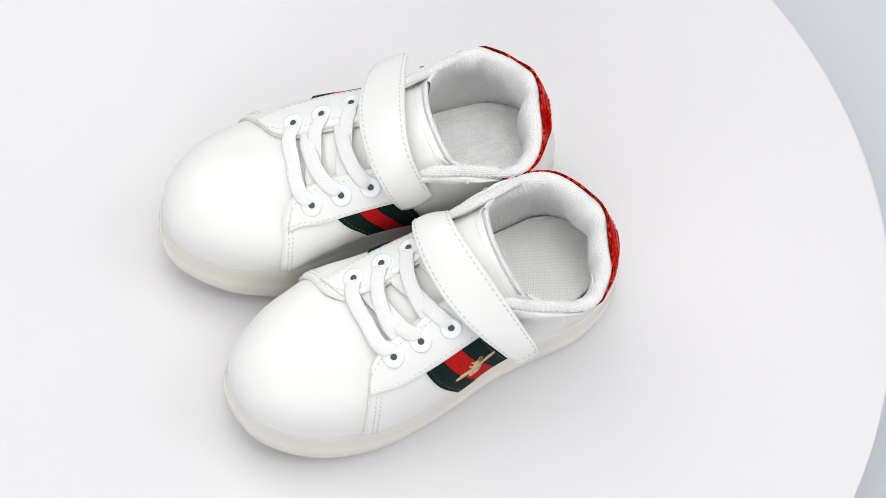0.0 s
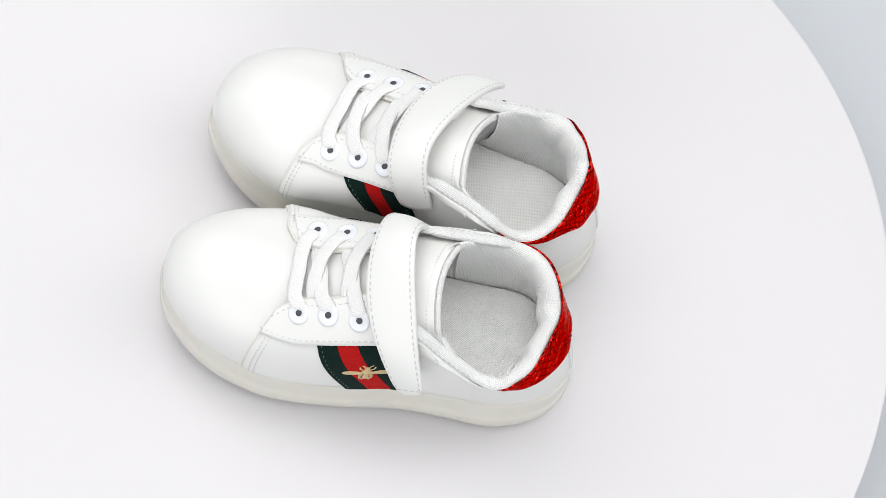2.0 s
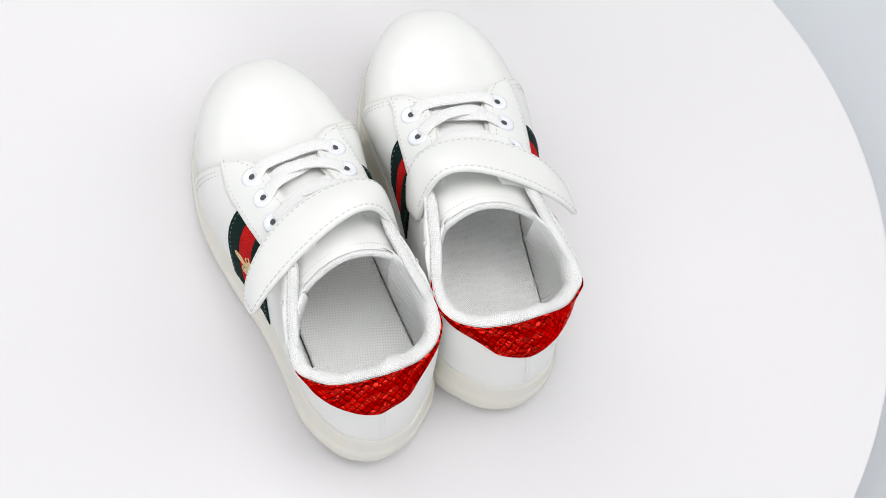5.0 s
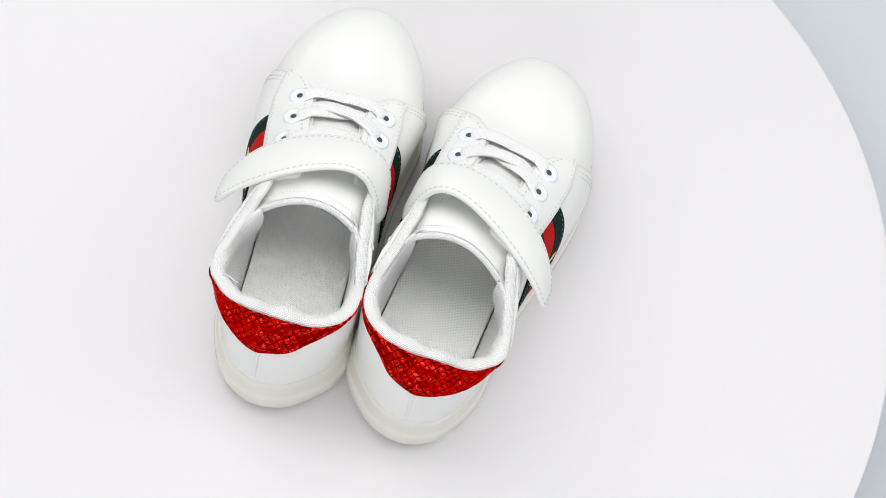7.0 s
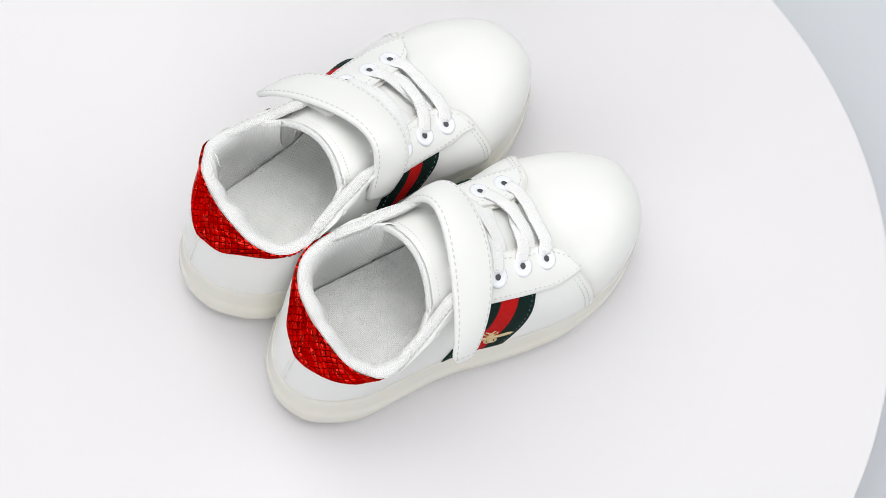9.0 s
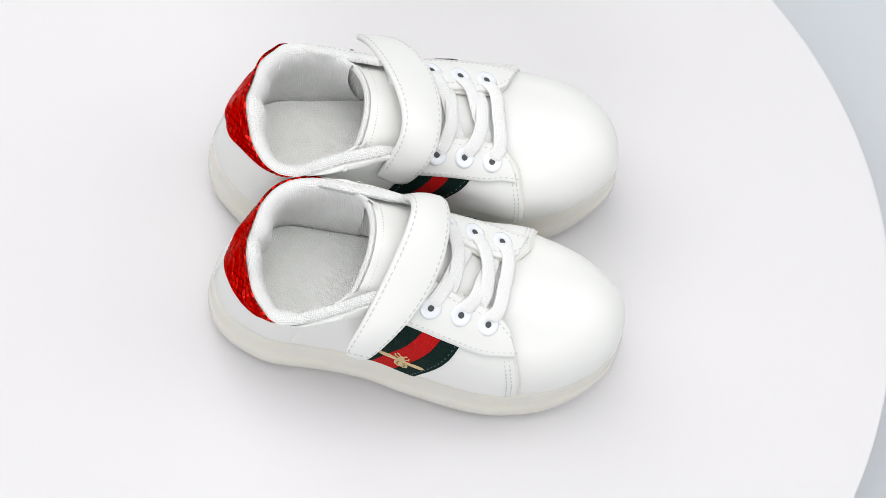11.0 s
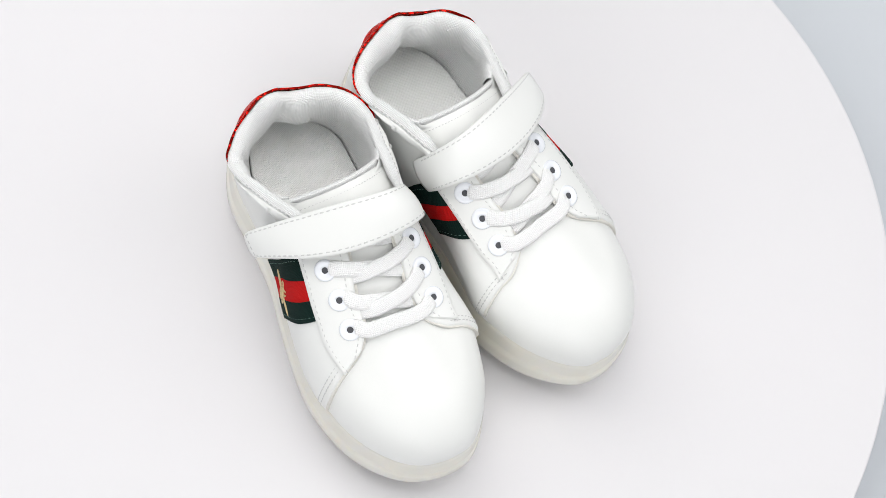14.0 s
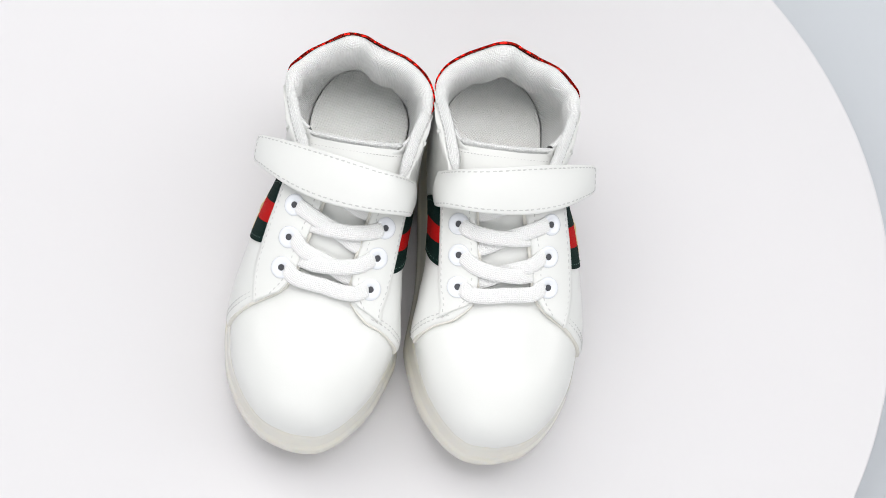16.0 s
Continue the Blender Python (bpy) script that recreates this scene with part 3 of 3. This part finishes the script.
def strap(e):
    rear = [(9.60, 0.48), (9.28, 0.62), (8.78, 0.77), (8.44, 0.97), (8.36, 1.20), (8.36, 1.40), (8.70, 1.62)]
    front = [(8.80, 0.31), (8.34, 0.50), (7.92, 0.77), (7.70, 1.02), (7.58, 1.33), (7.66, 1.50), (7.95, 1.70)]

    def lift(a, b=0):
        return 6.3 * max(0, 1 - a / 0.28) ** 1.2 + 5.4 * (1 - max(0, (a - 0.55) / 0.45) ** 1.6) - 1.2 * max(0, (a - 0.8) / 0.2) ** 2

    def rise(a):
        f, g = min(1, max(0, (a - 0.3) / 0.42)), max(0, (a - 0.78) / 0.22)
        return 9.5 * f * f * (3 - 2 * f) * (1 - 0.85 * g ** 1.5)

    # both edges drawn as even curves, so that the strap bends like one stiff sheet
    span = [i / 40 for i in range(41)]
    edges = []
    for keys in (rear, front):
        pts = []
        for a in span:
            k, w = line(keys, a)
            pts.append(skin(k, w) + skin_n(k, w) * (2.2 + lift(a)) + Vector((0, 0, rise(a))))
        edges.append([np.polyfit(span, [p[c] for p in pts], 5) for c in range(3)])

    def sheet(a, b, h=0.0):
        if a < 0.09:
            c = 1 - a / 0.09
            b = 0.5 + (b - 0.5) * (0.35 + 0.65 * (1 - c ** 2.4) ** 0.45)
        p, q = (Vector([np.polyval(e, a) for e in edge]) for edge in edges)
        crown = 1.6 * 4 * b * (1 - b) * min(1, a / 0.2)
        d = Vector([np.polyval(np.polyder(e), a) for e in edges[0]]) * 0.5 + Vector([np.polyval(np.polyder(e), a) for e in edges[1]]) * 0.5
        n = (q - p).cross(d).normalized()
        n = n if n.z > 0 or a > 0.8 or a < 0.2 else -n
        n = n if n.dot(Vector((p.x + q.x + 18, 0, 30))) > 0 else -n
        return p.lerp(q, b) + n * (crown + h), n

    loop = [(0, 0.6), (0, 1.5), (0.014, 2.2)] + [(0.05 + 0.9 * i / 12, 2.2) for i in range(13)] + [(0.986, 2.2), (1, 1.5), (1, 0.6), (0.986, 0)] + [(0.95 - 0.9 * i / 12, 0) for i in range(13)] + [(0.014, 0)]
    rows = [[sheet(a, b, h)[0] for b, h in loop] for a in [i / 80 for i in range(81)]]
    verts, faces, uvs = weld(rows, close=True)
    m = len(loop)
    faces += [tuple(reversed(range(m))), tuple(range(len(verts) - m, len(verts)))]
    s = part("strap", verts, faces, LEATHER, e, "white leather hook-and-loop strap", uvs)
    for g in (0.09, 0.91):
        stitches("stitching", None, 0, s, pitch=2.9, size=(1.0, 0.3), at=lambda a: sheet(0.05 + 0.9 * a, g, 2.25))
    stitches("stitching", None, 0, s, pitch=2.9, size=(1.0, 0.3), at=lambda a: sheet(0.035, 0.12 + 0.76 * a, 2.25))
    patch = [(0.14, 0), (0.86, 0), (0.85, -0.9), (0.15, -0.9)]
    verts, faces, uvs = weld([[sheet(0.04 + 0.20 * i / 12, b, h)[0] for b, h in patch] for i in range(13)], close=True)
    faces += [(3, 2, 1, 0), tuple(range(len(verts) - 4, len(verts)))]
    part("hook_patch", verts, faces, LINING, s, "woven fastening patch", uvs)
    # anchor tab on the inner side, folded over the strap's root
    panel("strap_anchor", [(8.15, 1.40), (8.5, 1.41), (8.85, 1.43), (9.15, 1.48)], [(7.90, 1.55), (8.3, 1.59), (8.7, 1.61), (9.05, 1.585)], 1.1, 1.6, LEATHER, e, "white leather strap anchor", na=26, nb=10, solid=True,
          lift=lambda a, b: -1.6 * a * a - 0.9 * max(0, b - 0.6), keep=-1)


def flaps(e):
    """Collar fronts that lap over the tongue and end in padded woven lobes."""
    for name, sg, low in (
            ("outer_collar_front", 1, [(10.6, 0.86), (9.9, 0.72), (9.4, 0.60), (8.9, 0.50), (8.1, 0.50)]),
            ("inner_collar_front", -1, [(10.3, 0.86), (9.9, 0.74), (9.4, 0.62), (8.9, 0.52), (7.8, 0.52)])):
        lo = [(k, w if sg > 0 else 2 - w) for k, w in low]
        # padded lobe that carries the collar's rim forwards over the tongue
        a, b = ring(10.75 if sg > 0 else 19.35, 1.0), ring(10.1 if sg > 0 else 19.85, 1.0)
        keys = [tuple(a), tuple(b)] + ([(17, -38, 80.5), (15.5, -31, 83.8), (14, -24, 86.2), (12.5, -15, 87.5)] if sg > 0 else [(-39.2, -35, 86.2), (-37, -27, 88.4), (-34.6, -19, 89.6), (-32, -10, 89.6)])
        pts, nrm = [], []
        for i in range(49):
            p = Vector(line(keys, i / 48))
            pts.append(p + Vector((-sg * 1.6, 0, 0.5 * noise.noise(p * 0.15) - 0.8 * max(0, 1 - i / 10))))
            nrm.append(Vector((sg * 0.62, 0, 0.78)))
        # leather from the side of the shoe up to the lobe
        rows = []
        for j in range(13):
            v, row = j / 12, []
            for i, p in enumerate(pts):
                k, w = line(lo, i / 48)
                foot, out = skin(k, w) + skin_n(k, w) * 1.9, Vector((sg, 0, 0.35)).normalized()
                on = min(1, i / 16)
                q = foot.lerp(p + Vector((sg * (2.4 * on + 0.9), 0, -1.0 - 1.6 * (1 - on))), v)
                row.append(q + out * (1.5 * on * math.sin(math.pi * v) + 0.35 * on * noise.noise(q * 0.12)))
            rows.append(row)
        rows.append([q + Vector((-sg * 2.2, 0, -0.2)) for q in rows[-1]])
        verts, faces, uvs = weld(rows)
        f = part(name, verts, faces if sg > 0 else [tuple(reversed(q)) for q in faces], LEATHER, e, "white leather collar front", uvs)
        wide, thick = 5.4, 4.0
        lobe = band("collar_lobe", pts, wide, thick, LINING, f, "padded woven collar lobe", nrm, taper=9)

        def seam(t, side):
            j = min(47, int(t * 48))
            p, d = pts[j].lerp(pts[j + 1], t * 48 - j), (pts[j + 1] - pts[j]).normalized()
            s = d.cross(nrm[j]).normalized()
            n = s.cross(d).normalized()
            s = s if s.x * sg > 0 else -s
            return p + s * wide * 0.27 * side + n * thick * 0.47, n

        stitches("stitching", None, 0, lobe, pitch=2.6, size=(0.8, 0.28), at=lambda t: seam(0.16 + 0.7 * t, 1))
        tape = []
        for j in range(1, 12):
            row = [rows[j][i] + Vector((sg * h, 0, 0.3 * h)) for i, h in ((21, 0), (21, 0.6), (23, 0.6), (23, 0))]
            tape.append(row)
        verts, faces, uvs = weld(tape)
        part("tape", verts, faces, LEATHER, f, "", uvs)


def heel(e):
    far = 0.4 if FLIP > 0 else 0.0  # the two tabs are cut unevenly
    rim = [(11.05, 0.985), (11.6, 0.99), (12.4, 1.0), (13.5, 1.0), (15, 1.0), (16.4, 1.0), (17.6, 1.0), (18.5 + far * 0.6, 0.99), (19.25 + far, 0.985)]
    low = [(11.1, 0.86), (11.7, 0.60), (12.4, 0.47), (13.6, 0.39), (15, 0.35), (16.0, 0.42), (17.1, 0.60), (18.2 + far * 0.6, 0.80), (19.15 + far, 0.90)]
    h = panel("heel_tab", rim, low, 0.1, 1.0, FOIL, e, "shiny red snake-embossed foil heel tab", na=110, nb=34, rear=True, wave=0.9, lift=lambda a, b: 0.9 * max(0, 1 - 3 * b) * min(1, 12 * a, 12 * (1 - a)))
    for g in (0.93,):
        stitches("stitching", [(p[0] + (q[0] - p[0]) * g, p[1] + (q[1] - p[1]) * g) for p, q in zip(rim, low)], 0.95, h, rear=True, pitch=2.4, size=(0.8, 0.13), mat_=RED_THREAD)
    panel("heel_seam", [(14.93, 0.40), (14.93, 0.22), (14.93, 0.06)], [(15.07, 0.40), (15.07, 0.22), (15.07, 0.06)], -0.1, 0.7, LEATHER, e, na=14, nb=3, rear=True)


RED_THREAD = material("red_thread", (0.35, 0.012, 0.012), 0.6)


def sneaker(flip, side_words):
    global FLIP
    FLIP = flip
    e = new("sneaker")
    tagged(e, "white leather child's sneaker with striped " + side_words, "shoe", "pair of sneakers on the turntable")
    sole(e)
    shell(e)
    insole(e)
    collar(e)
    inner_walls(e)
    tongue(e)
    quarters(e)
    ribbon(e)
    eyestays(e)
    eyelets(e)
    laces(e)
    flaps(e)
    heel(e)
    strap(e)
    if flip < 0:
        p = ring(11.3, 1.0) + Vector((-5, 0, 1.5))
        pts = [p + Vector((-1.2 * i, 0.5 * math.sin(i * 0.9), 0.6 - 0.25 * i)) for i in range(7)]
        band("loose_thread", pts, 0.45, 0.45, LACE, e, "loose white thread end", [Vector((0, 0, 1))] * 7)
    FLIP = 1
    return e


# ---- the studio ----
def lathe(name, prof, mat_, parent=None, seg=192, label=""):
    """A turned body from (radius, height) in metres."""
    verts = [(r * math.cos(2 * math.pi * i / seg), r * math.sin(2 * math.pi * i / seg), z) for r, z in prof for i in range(seg)]
    faces = [(j * seg + i, j * seg + (i + 1) % seg, (j + 1) * seg + (i + 1) % seg, (j + 1) * seg + i) for j in range(len(prof) - 1) for i in range(seg)]
    faces += [tuple(reversed(range(seg))), tuple(range((len(prof) - 1) * seg, len(prof) * seg))]
    me = bpy.data.meshes.new(name)
    me.from_pydata(verts, [], faces)
    me.materials.append(mat_)
    me.update()
    ob = new(name, me)
    ob.parent = parent
    if label:
        ob["label"] = label
    return ob


TURNTABLE = tagged(new("turntable"), "round white display turntable carrying two sneakers", "turntable")
lathe("platter", [(0.2445, -0.0012), (0.2462, -0.0008), (0.2458, -0.0002), (0.245, 0.0)], BELT, TURNTABLE)
lathe("rim_body", [(0.236, -0.016), (0.2450, -0.0148), (0.2466, -0.012), (0.2468, -0.0035), (0.2455, -0.0013)], BELT, TURNTABLE, label="rounded white edge of the platter")
BASE = tagged(new("display_pedestal"), "low round white motor pedestal below the platter", "pedestal")
lathe("housing", [(0.150, -0.060), (0.152, -0.058), (0.148, -0.020), (0.146, -0.0175)], WALL, BASE)
TABLE_Z = -0.060


def slab(name, lo, hi, mat_, label, category):
    x0, y0, z0 = lo
    x1, y1, z1 = hi
    verts = [(x, y, z) for z in (z0, z1) for y in (y0, y1) for x in (x0, x1)]
    faces = [(0, 2, 3, 1), (4, 5, 7, 6), (0, 1, 5, 4), (2, 6, 7, 3), (0, 4, 6, 2), (1, 3, 7, 5)]
    me = bpy.data.meshes.new(name)
    me.from_pydata(verts, [], faces)
    me.materials.append(mat_)
    return tagged(new(name, me), label, category, kind="structure")


slab("table", (-1.6, -1.4, TABLE_Z - 0.03), (1.6, 1.4, TABLE_Z), TABLE, "pale blue-grey table surface under the turntable", "table")

RIGHT = sneaker(1, "outer side and red heel")
LEFT = sneaker(-1, "outer side and red heel")


def motions():
    """The platter turns clockwise and carries both sneakers round."""
    steps = [0.2 * i for i in range(81)]
    for ob, (x, y, a) in ((RIGHT, SHOES["right"]), (LEFT, SHOES["left"]), (TURNTABLE, (0, 0, 0))):
        walk(ob, [(t, pose(0, 0, 0, 0, 0, TURN * t) @ pose(x, y, 0, 0, 0, a)) for t in steps])


motions()
